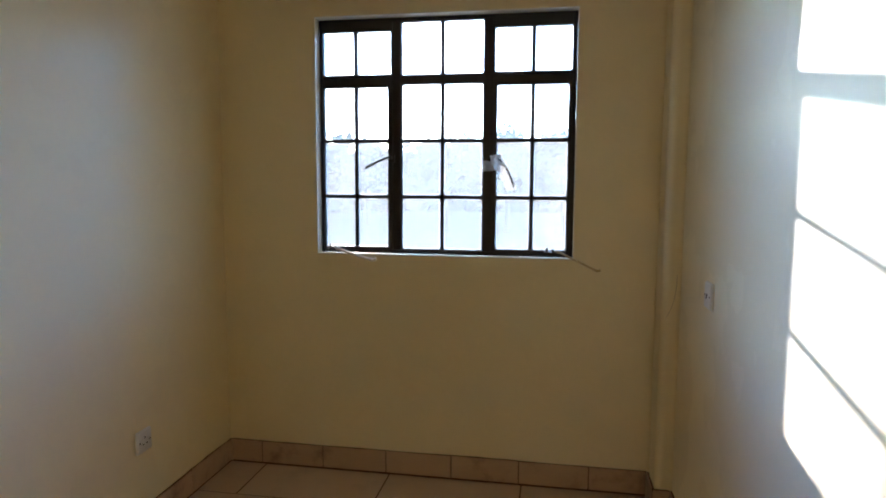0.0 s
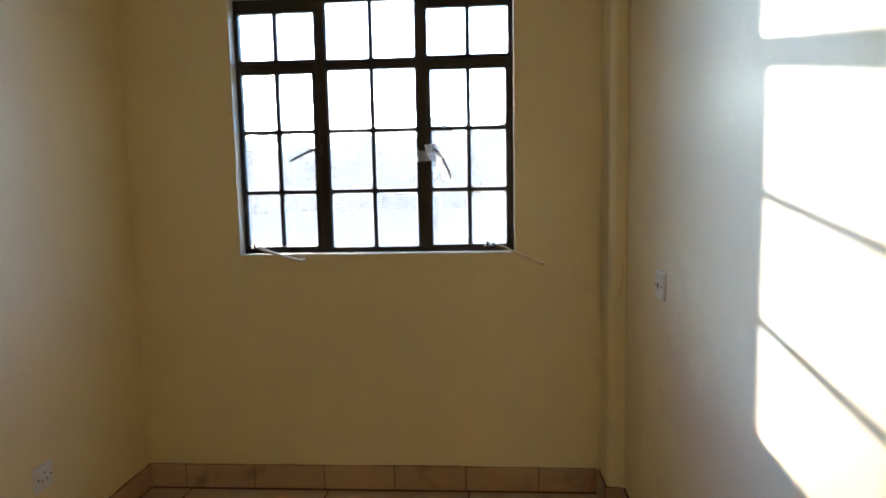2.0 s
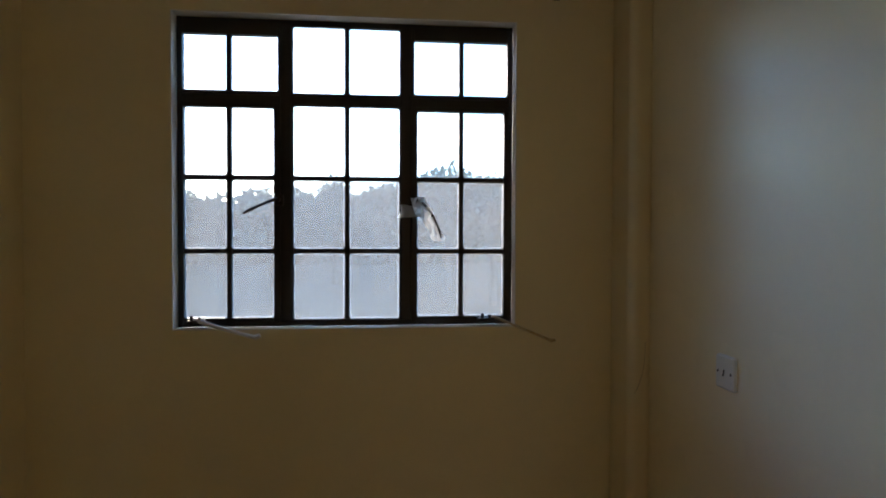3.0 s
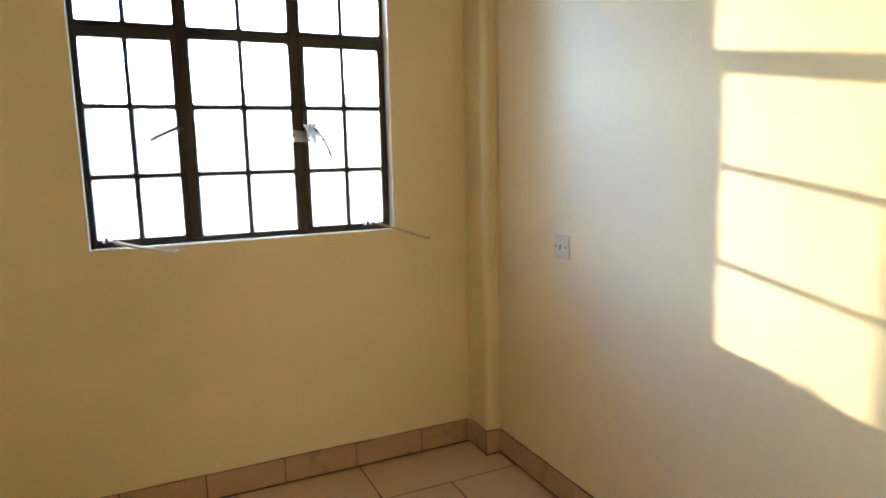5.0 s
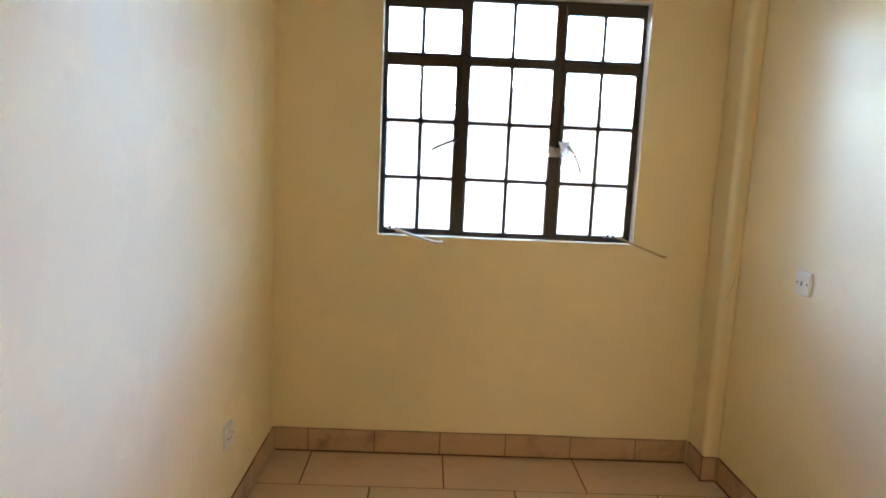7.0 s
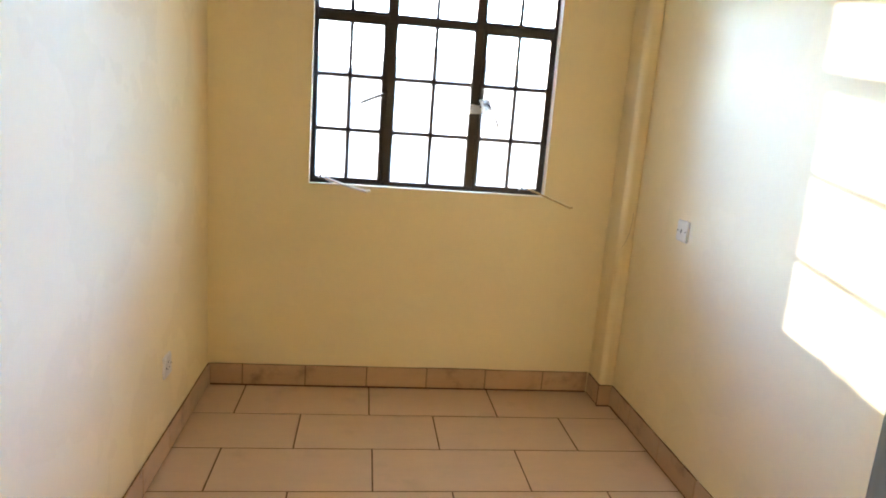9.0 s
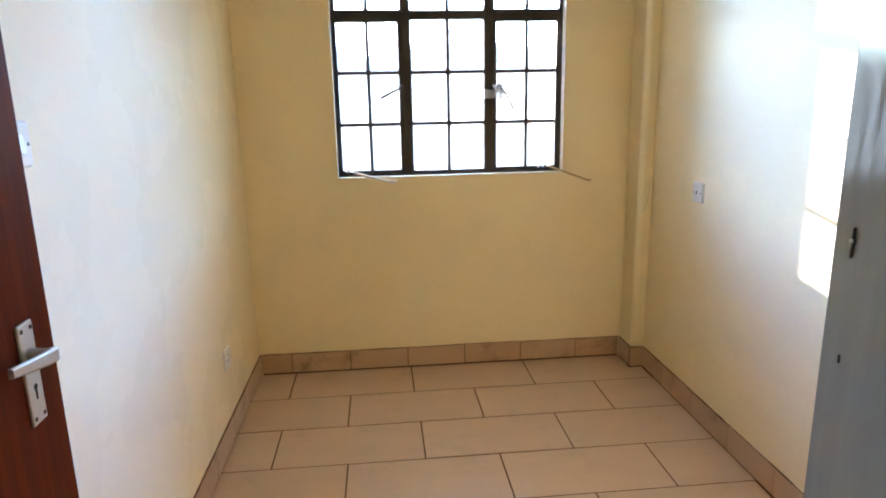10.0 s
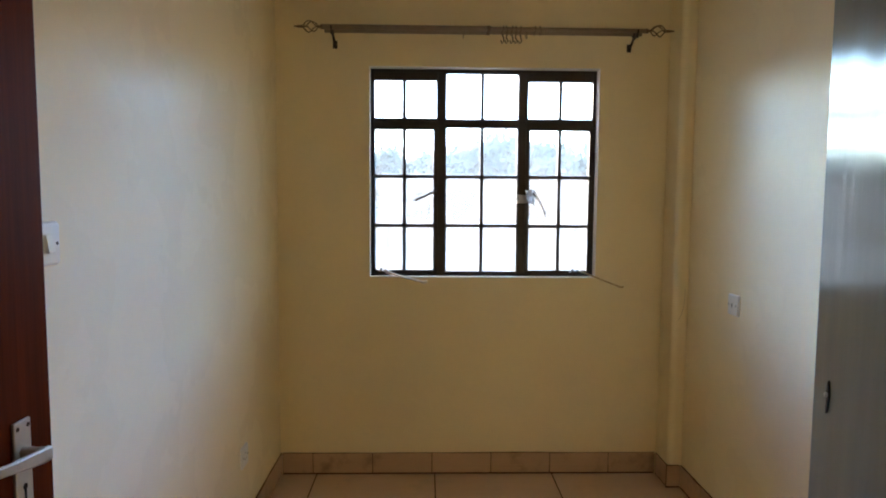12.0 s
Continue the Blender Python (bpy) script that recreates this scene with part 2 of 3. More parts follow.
def box(lo, hi, bevel=0.0, segments=2, bm=None):
    """A box from corner to corner, its edges rounded by bevel; added to bm where one is given."""
    out = bm or bmesh.new()
    tmp = bmesh.new()
    lo, hi = Vector(lo), Vector(hi)
    bmesh.ops.create_cube(tmp, size=1)
    for v in tmp.verts:
        v.co = Vector((lo[i] + (v.co[i] + 0.5) * (hi[i] - lo[i]) for i in range(3)))
    if bevel:
        bmesh.ops.bevel(tmp, geom=list(tmp.edges), offset=bevel, segments=segments, affect="EDGES", profile=0.5)
    me = bpy.data.meshes.new("tmp")
    tmp.to_mesh(me)
    tmp.free()
    out.from_mesh(me)
    bpy.data.meshes.remove(me)
    return out


def tube(points, radius, sides=10, bm=None, caps=True):
    """A round bar along points; radius is one number or one for each point."""
    out = bm or bmesh.new()
    pts = [Vector(p) for p in points]
    radii = radius if isinstance(radius, (list, tuple)) else [radius] * len(pts)
    rings, side = [], None
    for i, p in enumerate(pts):
        d = (pts[min(i + 1, len(pts) - 1)] - pts[max(i - 1, 0)]).normalized()
        if side is None:
            side = d.orthogonal().normalized()
        side = (side - d * side.dot(d)).normalized()
        up = d.cross(side)
        rings.append([out.verts.new(p + (side * math.cos(a) + up * math.sin(a)) * radii[i])
                      for a in (2 * math.pi * k / sides for k in range(sides))])
    for a, b in zip(rings, rings[1:]):
        for k in range(sides):
            out.faces.new((a[k], a[(k + 1) % sides], b[(k + 1) % sides], b[k]))
    if caps:
        out.faces.new(rings[0][::-1])
        out.faces.new(rings[-1])
    return out


def holed_wall(axis, near, far, outer, hole):
    """A wall between two planes of an axis, with one opening through it. outer, hole: (u0, v0, u1, v1), u along the wall, v up."""
    bm = bmesh.new()

    def ring(d, r):
        u0, v0, u1, v1 = r
        return [bm.verts.new((u, d, v) if axis == "y" else (d, u, v)) for u, v in ((u0, v0), (u1, v0), (u1, v1), (u0, v1))]
    a, b, c, d = ring(near, outer), ring(near, hole), ring(far, outer), ring(far, hole)
    for k in range(4):
        j = (k + 1) % 4
        bm.faces.new((a[k], a[j], b[j], b[k]))
        bm.faces.new((c[k], d[k], d[j], c[j]))
        bm.faces.new((a[k], c[k], c[j], a[j]))
        bm.faces.new((b[k], b[j], d[j], d[k]))
    bmesh.ops.recalc_face_normals(bm, faces=bm.faces)
    return bm


# ---- the room: left wall x = 0, window wall y = 0, floor z = 0 ----
XL, XR, ZC, YB = -0.004, 1.993, 2.405, -2.95
WX0, WX1, WZ0, WZ1 = 0.448, 1.586, 1.014, 2.054       # window opening
DX0, DX1, DZ = 0.035, 1.000, 2.08                     # doorway in the back wall

tagged(link("wall_north", holed_wall("y", 0.0, 0.14, (XL - 0.15, -0.2, XR + 0.15, ZC + 0.15), (WX0, WZ0, WX1, WZ1)), CREAM),
                     "cream painted plaster wall with a window opening", "wall", kind="structure")
tagged(link("wall_south", holed_wall("y", YB, YB - 0.15, (XL - 0.9, -0.12, XR + 0.15, ZC + 0.1), (DX0, -0.10, DX1, DZ)), CREAM),
                   "cream painted plaster wall with a doorway", "wall", kind="structure")
tagged(link("wall_west", box((XL - 0.15, YB, -0.2), (XL, 0, ZC + 0.1)), CREAM), "glossy cream painted plaster wall", "wall", kind="structure")
tagged(link("wall_east", box((XR, YB, -0.2), (XR + 0.15, 0, ZC + 0.1)), CREAM), "glossy cream painted plaster wall", "wall", kind="structure")
tagged(link("column", box((1.925, -0.168, -0.05), (XR + 0.02, 0.02, ZC + 0.02), 0.030, 6), CREAM, smooth=False),
       "cream painted plaster pier in the corner", "column", kind="structure")
tagged(link("ceiling", box((XL - 0.15, YB, ZC), (XR + 0.15, 0, ZC + 0.12)), CEILING), "plain white painted ceiling", "ceiling", kind="structure")
# passage behind the doorway
YC = -4.5
tagged(link("wall_passage_south", box((-0.9, YC - 0.15, -0.2), (XR + 0.15, YC, ZC + 0.1)), CREAM), "cream painted passage wall", "wall", kind="structure")
tagged(link("wall_passage_west", box((-0.9, YC, -0.2), (-0.75, YB - 0.15, ZC + 0.1)), CREAM), "cream painted passage wall", "wall", kind="structure")
tagged(link("wall_passage_east", box((XR, YC, -0.2), (XR + 0.15, YB - 0.15, ZC + 0.1)), CREAM), "cream painted passage wall", "wall", kind="structure")
tagged(link("ceiling", box((-0.9, YC, ZC), (XR + 0.15, YB - 0.15, ZC + 0.12)), CEILING), "plain white painted ceiling", "ceiling", kind="structure")
# painted edge of the window opening
for nm, lo, hi in (("trim", (WX0, 0.0, WZ0), (WX1, 0.052, WZ0 + 0.003)), ("trim", (WX0, 0.0, WZ0 + 0.003), (WX0 + 0.003, 0.052, WZ1)),
                   ("trim", (WX1 - 0.003, 0.0, WZ0 + 0.003), (WX1, 0.052, WZ1)), ("trim", (WX0 + 0.003, 0.0, WZ1 - 0.003), (WX1 - 0.003, 0.052, WZ1))):
    tagged(link(nm, box(lo, hi), REVEAL), "off-white painted window reveal", "trim", kind="structure")

# ---- the window ----
FY0, FY1 = 0.052, 0.078          # front and back of the steel frame
window = thing("window_1", "dark brown steel casement window with small dusty panes", "window", (0, 0, 0))
window["kind"] = "structure"
fx0, fx1, fz0, fz1 = WX0 + 0.003, WX1 - 0.003, WZ0 + 0.003, WZ1 - 0.003
MX = (0.806, 1.212)              # mullions
COLS = ((fx0, MX[0], 0.619), (MX[0], MX[1], 1.010), (MX[1], fx1, 1.402))
ZT, ZB1, ZB2 = 1.783, 1.520, 1.273    # transom and the two glazing bars

bm = box((fx0, FY0, fz0), (fx0 + 0.016, FY1, fz1), 0.002)
box((fx1 - 0.016, FY0, fz0), (fx1, FY1, fz1), 0.002, bm=bm)
box((fx0 + 0.016, FY0 + 0.001, fz0), (fx1 - 0.016, FY1 - 0.001, fz0 + 0.018), 0.002, bm=bm)
box((fx0 + 0.016, FY0 + 0.001, fz1 - 0.016), (fx1 - 0.016, FY1 - 0.001, fz1), 0.002, bm=bm)
part("window_frame", bm, STEEL, window)
for x in MX:
    part("mullion", box((x - 0.018, FY0 - 0.002, fz0 + 0.018), (x + 0.018, FY1 + 0.002, fz1 - 0.016), 0.003), STEEL, window)
for k, (a, b, _) in enumerate(COLS):
    a, b = (a + 0.016 if k == 0 else a + 0.018), (b - 0.016 if k == 2 else b - 0.018)
    part("transom", box((a, FY0, ZT - 0.014), (b, FY1, ZT + 0.014), 0.003), STEEL, window)


def sash(name, a, b, lo, hi, bar_x, bar_z, rail, proud, top, side_a, side_b):
    """One light of the window: a steel frame with its rails' widths, bars, and the panes between them, with puttied round corners."""
    y0, y1 = FY0 - proud, FY1 - 0.004
    bm = box((a, y0, lo), (a + side_a, y1, hi), 0.0015)
    box((b - side_b, y0, lo), (b, y1, hi), 0.0015, bm=bm)
    box((a + side_a, y0, lo), (b - side_b, y1, lo + rail), 0.0015, bm=bm)
    box((a + side_a, y0, hi - top), (b - side_b, y1, hi), 0.0015, bm=bm)
    frame_ob = part(name, bm, STEEL, window)
    xs = [a + side_a, bar_x, b - side_b]
    zs = [lo + rail, *bar_z, hi - top]
    half = 0.0082
    yb0, yb1 = y0 + 0.004, y1 - 0.003
    bm = box((bar_x - half, yb0, zs[0]), (bar_x + half, yb1, zs[-1]), 0.0015)
    part("glazing_bar", bm, STEEL, frame_ob)
    for z in bar_z:
        bm = box((xs[0], yb0 + 0.0015, z - half), (bar_x - half, yb1 - 0.0015, z + half), 0.0015)
        box((bar_x + half, yb0 + 0.0015, z - half), (xs[2], yb1 - 0.0015, z + half), 0.0015, bm=bm)
        part("glazing_bar", bm, STEEL, frame_ob)
    putty = bmesh.new()
    yg = (yb0 + yb1) / 2
    for i in range(2):
        for j in range(len(zs) - 1):
            px0 = xs[i] + (half if i == 1 else 0)
            px1 = xs[i + 1] - (half if i == 0 else 0)
            pz0 = zs[j] + (half if j else 0)
            pz1 = zs[j + 1] - (half if j < len(zs) - 2 else 0)
            pane = part("pane", box((px0, yg - 0.0015, pz0), (px1, yg + 0.0015, pz1)), GLASS_DUSTY if pz1 < ZB1 else GLASS, frame_ob)
            pane.visible_shadow = False
            for cx, sx in ((px0, 1), (px1, -1)):
                for cz, sz in ((pz0, 1), (pz1, -1)):
                    r = 0.0055 + 0.004 * random.random()
                    prof = [(0, 0), (r, 0), (r * 0.30, r * 0.30), (0, r)]
                    front = [putty.verts.new((cx + sx * u, yg - 0.007, cz + sz * v)) for u, v in prof]
                    back = [putty.verts.new((cx + sx * u, yg + 0.007, cz + sz * v)) for u, v in prof]
                    putty.faces.new(front)
                    putty.faces.new(back[::-1])
                    for q in range(4):
                        putty.faces.new((front[q], front[(q + 1) % 4], back[(q + 1) % 4], back[q]))
    bmesh.ops.recalc_face_normals(putty, faces=putty.faces)
    part("putty", putty, STEEL, frame_ob)
    return frame_ob


for k, (a, b, bx) in enumerate(COLS):
    a, b = (a + 0.016 if k == 0 else a + 0.018), (b - 0.016 if k == 2 else b - 0.018)
    moving = k != 1
    proud = 0.006 if moving else -0.002
    # rails: at the foot, at the head, and the two sides, of the casement and of the light above it
    low, high = (((0.013, 0.015, 0.006, 0.022), (0.013, 0.040, 0.004, 0.008)), ((0.006, 0.005, 0.006, 0.006), (0.010, 0.004, 0.005, 0.005)),
                 ((0.013, 0.015, 0.020, 0.016), (0.013, 0.040, 0.009, 0.005)))[k]
    sash("casement" if moving else "fixed_light", a, b, fz0 + 0.018, ZT - 0.014, bx, [ZB2, ZB1], low[0], proud, *low[1:])
    sash("top_vent" if moving else "fixed_light", a, b, ZT + 0.014, fz1 - 0.016, bx, [], high[0], proud, *high[1:])

# casement handles
bm = box((0.772, 0.030, 1.425), (0.800, 0.048, 1.462), 0.003)
tube([(0.786, 0.046, 1.445), (0.786, 0.010, 1.445)], 0.007, bm=bm)
h = part("casement_handle", bm, RUST, window, "worn dark iron casement handle")
bm = tube([(0.790, 0.008, 1.449), (0.765, 0.004, 1.441), (0.725, 0.004, 1.424), (0.690, 0.006, 1.407), (0.674, 0.008, 1.399)],
          [0.006, 0.0055, 0.005, 0.0055, 0.004], 8)
part("lever", bm, RUST, h)
bm = box((1.236, 0.030, 1.418), (1.262, 0.048, 1.455), 0.003)
tube([(1.249, 0.046, 1.440), (1.249, 0.010, 1.440)], 0.007, bm=bm)
h = part("casement_handle", bm, RUST, window, "worn dark iron casement handle")
bm = tube([(1.246, 0.008, 1.445), (1.272, 0.004, 1.431), (1.300, 0.004, 1.393), (1.320, 0.006, 1.348), (1.328, 0.008, 1.318)],
          [0.006, 0.0055, 0.005, 0.0055, 0.004], 8)
part("lever", bm, RUST, h)

# peg stays reaching into the room
for pts, mat, peg in (([(0.505, 0.028, 1.043), (0.53, 0.018, 1.041), (0.60, -0.006, 1.022), (0.70, -0.040, 1.000), (0.722, -0.047, 0.996), (0.737, -0.048, 1.003)],
                       STAY, 0.52),
                      ([(1.502, 0.030, 1.046), (1.53, 0.020, 1.041), (1.60, -0.052, 1.015), (1.660, -0.115, 0.993), (1.676, -0.130, 0.987), (1.688, -0.137, 0.990)],
                       BRASS, 1.49)):
    bm = tube(pts, [r * (1.0 if mat is STAY else 0.66) for r in (0.0078, 0.0078, 0.0068, 0.0065, 0.0080, 0.0070)], 8)
    st = part("window_stay", bm, mat, window, "thin metal window stay hanging into the room")
    bm = box((peg - 0.030, 0.012, 1.035), (peg + 0.026, 0.047, 1.044), 0.002)
    tube([(peg - 0.016, 0.02, 1.04), (peg - 0.016, 0.02, 1.060)], 0.0055, 8, bm)
    tube([(peg + 0.010, 0.02, 1.04), (peg + 0.010, 0.02, 1.055)], 0.0055, 8, bm)
    part("peg", bm, RUST, st)


def crumpled(path, width, thick, seed, taper=0.0):
    """A crumpled strip of thin plastic along a path."""
    rnd = random.Random(seed)
    bm = bmesh.new()
    rows = []
    for i, p in enumerate(path):
        p = Vector(p)
        w = width * (0.75 + 0.5 * rnd.random()) * (1 - taper * i / (len(path) - 1))
        rows.append([bm.verts.new(p + Vector(((k / 4 - 0.5) * w, -abs(math.sin(k * 1.7 + i)) * thick - rnd.random() * 0.003, rnd.uniform(-0.003, 0.003)))) for k in range(5)])
    for a, b in zip(rows, rows[1:]):
        for k in range(4):
            bm.faces.new((a[k], a[k + 1], b[k + 1], b[k]))
    bmesh.ops.solidify(bm, geom=list(bm.faces), thickness=0.0012)
    return bm


wrap_path = [(1.250, 0.018, 1.455), (1.254, 0.014, 1.438), (1.262, 0.012, 1.420), (1.272, 0.012, 1.402), (1.282, 0.014, 1.382),
             (1.294, 0.016, 1.360), (1.305, 0.016, 1.340), (1.315, 0.016, 1.322), (1.320, 0.018, 1.308)]
tagged(link("plastic_wrap", crumpled(wrap_path, 0.058, 0.020, 4, 0.30), TAPE), "crumpled white plastic wrapped round the casement handle", "plastic")
tagged(link("tape", crumpled([(1.224, 0.047, 1.432), (1.223, 0.046, 1.408), (1.222, 0.047, 1.390)], 0.070, 0.003, 7), TAPE),
       "torn white tape stuck on the window mullion", "tape")

# ---- curtain rods over the window ----
RZ, RF, RBK = 2.204, -0.125, -0.065


def cage(x, y, z, way):
    """A twisted cage finial with a ball and a spike, pointing along x."""
    bm = tube([(x, y, z), (x + way * 0.010, y, z)], 0.011, 12)
    tube([(x + way * 0.010, y, z), (x + way * 0.022, y, z)], 0.006, 10, bm)
    for k in range(4):
        pts = []
        for i in range(11):
            u = i / 10
            a = k * math.pi / 2 + u * 2.4
            r = 0.003 + 0.026 * math.sin(math.pi * u)
            pts.append((x + way * (0.022 + 0.072 * u), y + r * math.cos(a), z + r * math.sin(a)))
        tube(pts, 0.0028, 6, bm)
    tube([(x + way * 0.094, y, z), (x + way * 0.100, y, z), (x + way * 0.112, y, z), (x + way * 0.135, y, z)], [0.004, 0.007, 0.006, 0.003], 10, bm)
    return bm


rod = thing("curtain_rod", "bronze double curtain rod with cage finials above the window", "curtain rod", (0, 0, 0))
for y in (RF, RBK):
    part("sleeve", tube([(0.245, y, RZ), (1.02, y, RZ)], 0.0125, 14), BRONZE_PALE, rod)
    part("rod", tube([(1.02, y, RZ), (1.762, y, RZ)], 0.0100, 14), BRONZE_PALE, rod)
    part("collar", tube([(1.012, y, RZ), (1.028, y, RZ)], 0.0145, 14), BRONZE, rod)
part("finial", cage(0.246, RF, RZ, -1), BRONZE, rod, "dark bronze cage finial")
part("finial", cage(1.762, RF, RZ, 1), BRONZE, rod, "dark bronze cage finial")
for x in (0.285, 1.722):
    bm = box((x - 0.011, -0.005, RZ - 0.072), (x + 0.011, 0.0, RZ - 0.034), 0.002)
    tube([(x, -0.003, RZ - 0.060), (x, -0.030, RZ - 0.050), (x, -0.065, RZ - 0.028), (x, -0.100, RZ - 0.022), (x, -0.128, RZ - 0.020)], 0.006, 8, bm)
    for y in (RF, RBK):
        tube([(x, y - 0.015, RZ + 0.004), (x, y - 0.012, RZ - 0.010), (x, y, RZ - 0.016), (x, y + 0.012, RZ - 0.010), (x, y + 0.015, RZ + 0.004)], 0.0045, 8, bm)
    tube([(x, RF - 0.005, RZ - 0.020), (x, RF - 0.005, RZ - 0.034)], 0.004, 8, bm)
    tube([(x, -0.010, RZ - 0.054), (x, -0.014, RZ - 0.070)], [0.010, 0.007], 8, bm)
    part("bracket", bm, RUST, rod, "dark iron double bracket")


def ring(x, y, lean):
    pts = []
    for i in range(17):
        a = 2 * math.pi * i / 16
        pts.append((x + lean * math.cos(a), y + 0.021 * math.sin(a), RZ - 0.006 + 0.021 * math.cos(a)))
    bm = tube(pts, 0.0022, 6, caps=False)
    return bm


for k, (x, y, lean) in enumerate(((1.085, RF, 0.004), (1.105, RF, -0.003), (1.128, RF, 0.005), (1.148, RF, -0.002), (1.168, RF, 0.003), (1.236, RF, 0.002), (1.262, RF, -0.002),
                                  (0.905, RBK, 0.002), (1.205, RBK, -0.003))):
    r = thing("curtain_ring", "small bronze curtain ring with a hook, on the rod", "curtain ring", (0, 0, 0), "rings on the curtain rod")
    part("ring", ring(x, y, lean), BRONZE, r)
    if k < 5:
        part("hook", tube([(x, y, RZ - 0.027), (x + lean, y, RZ - 0.038), (x + 0.007, y, RZ - 0.056), (x - 0.003, y, RZ - 0.066), (x - 0.008, y, RZ - 0.052)], 0.003, 6), RUST, r)


# ---- sockets and switches ----


def plate(name, label, at, turn):
    """A moulded wall plate, 86 mm square; local x along the wall, local y out of it."""
    ob = thing(name, label, "switch" if "switch" in name else "socket")
    ob.matrix_world = pose(*at, 0, 0, turn)
    bm = bmesh.new()
    prof = [(0.043, 0.0), (0.043, 0.004), (0.040, 0.0085), (0.037, 0.0095)]
    loops = []
    for half, y in prof:
        pts = []
        for cx, cz, a0 in ((1, 1, 0), (-1, 1, 90), (-1, -1, 180), (1, -1, 270)):
            for da in (0, 30, 60, 90):
                a = radians(a0 + da)
                pts.append(bm.verts.new((cx * (half - 0.006) + 0.006 * math.cos(a), y, cz * (half - 0.006) + 0.006 * math.sin(a))))
        loops.append(pts)
    for a, b in zip(loops, loops[1:]):
        for k in range(len(a)):
            bm.faces.new((a[k], a[(k + 1) % len(a)], b[(k + 1) % len(a)], b[k]))
    bm.faces.new(loops[-1])
    bm.faces.new(loops[0][::-1])
    bmesh.ops.recalc_face_normals(bm, faces=bm.faces)
    part("face_plate", bm, PLASTIC, ob)
    for s in (-0.030, 0.030):
        part("screw", tube([(s, 0.0090, 0), (s, 0.0102, 0)], 0.0036, 10), RUST, ob)
    return ob


sw = plate("light_switch", "white plastic rocker light switch on the cream wall", (XL, -1.930, 1.317), -90)
part("rocker_frame", box((-0.0125, 0.0090, -0.0195), (0.0125, 0.0102, 0.0195), 0.001), PLASTIC, sw)
bm = box((-0.0105, 0.0098, -0.0175), (0.0105, 0.0125, 0.0175), 0.0015)
for v in bm.verts:
    if v.co.z < 0 and v.co.y > 0.011:
        v.co.y += 0.0055
part("rocker", bm, PLASTIC, sw)
so = plate("wall_socket", "white plastic three-pin wall socket low on the cream wall", (XL, -0.650, 0.365), -90)
for x, z, w, hh in ((0, 0.014, 0.004, 0.009), (-0.011, -0.010, 0.007, 0.004), (0.011, -0.010, 0.007, 0.004)):
    part("pin_hole", box((x - w / 2, 0.0093, z - hh / 2), (x + w / 2, 0.0099, z + hh / 2)), DARK, so)
part("rocker", box((0.018, 0.009, 0.018), (0.029, 0.013, 0.033), 0.0015), PLASTIC, so)
so = plate("wall_switch", "white plastic switch plate with a small rocker on the wall", (XR, -0.630, 0.985), 90)
part("rocker_frame", box((-0.0040, 0.0090, -0.0110), (0.0040, 0.0100, 0.0090), 0.0008), PLASTIC, so)
bm = box((-0.0018, 0.0098, -0.0090), (0.0018, 0.0118, 0.0070), 0.0006)
for v in bm.verts:
    if v.co.z < 0:
        v.co.y += 0.002
part("rocker", bm, DARK, so, "dark narrow rocker")

tagged(link("thread", tube([(1.977, -0.1695, 0.985), (1.976, -0.1700, 0.940), (1.970, -0.1700, 0.890), (1.958, -0.1700, 0.850), (1.942, -0.1695, 0.818)], 0.0006, 5), BRONZE_PALE),
       "thin brown thread stuck on the plaster pier", "thread")

# ---- wooden door, standing open along the left wall ----
DW, DH, DT = 0.83, 2.03, 0.040
door = thing("wooden_door", "dark red mahogany panelled door standing open against the wall", "door")
door.matrix_world = pose(0.090, -2.086, 0.012, 0, 0, -90)      # local x: from the free edge to the hinges, local y: out of the face
STILE, RAILS = 0.278, ((0.0, 0.22), (0.86, 1.07), (1.90, DH))
part("stile", box((0, -DT, 0), (STILE, 0, DH), 0.003), WOOD, door)
part("stile", box((DW - STILE, -DT, 0), (DW, 0, DH), 0.003), WOOD, door)
part("muntin", box((DW / 2 - 0.04, -DT + 0.001, 0.22), (DW / 2 + 0.04, -0.001, 0.86), 0.003), WOOD, door)
part("muntin", box((DW / 2 - 0.04, -DT + 0.001, 1.07), (DW / 2 + 0.04, -0.001, 1.90), 0.003), WOOD, door)
for a, b in RAILS:
    part("rail", box((STILE, -DT + 0.001, a), (DW - STILE, -0.001, b), 0.003), WOOD, door)
for x0, x1 in ((STILE, DW / 2 - 0.04), (DW / 2 + 0.04, DW - STILE)):
    for z0, z1 in ((0.22, 0.86), (1.07, 1.90)):
        bm = box((x0 + 0.001, -0.028, z0 + 0.001), (x1 - 0.001, -0.013, z1 - 0.001))
        box((x0 + 0.035, -0.034, z0 + 0.035), (x1 - 0.035, -0.005, z1 - 0.035), 0.006, 2, bm)
        part("door_panel", bm, WOOD, door)
# lever handle on its plate
PX, PZ0, PZ1 = 0.086, 0.873, 1.043
bm = box((PX - 0.021, 0.0, PZ0), (PX + 0.021, 0.006, PZ1), 0.0025, 3)
hp = part("handle_plate", bm, SATIN, door, "satin nickel lever handle plate with a keyhole")
for sx in (-0.013, 0.013):
    for z in (PZ0 + 0.011, PZ1 - 0.011):
        part("screw", tube([(PX + sx, 0.0055, z), (PX + sx, 0.0068, z)], 0.0038, 10), RUST, hp)
bm = tube([(PX, 0.0058, 0.935), (PX, 0.0066, 0.935)], 0.0052, 12)
box((PX - 0.0026, 0.0058, 0.914), (PX + 0.0026, 0.0066, 0.934), bm=bm)
part("keyhole", bm, DARK, hp)
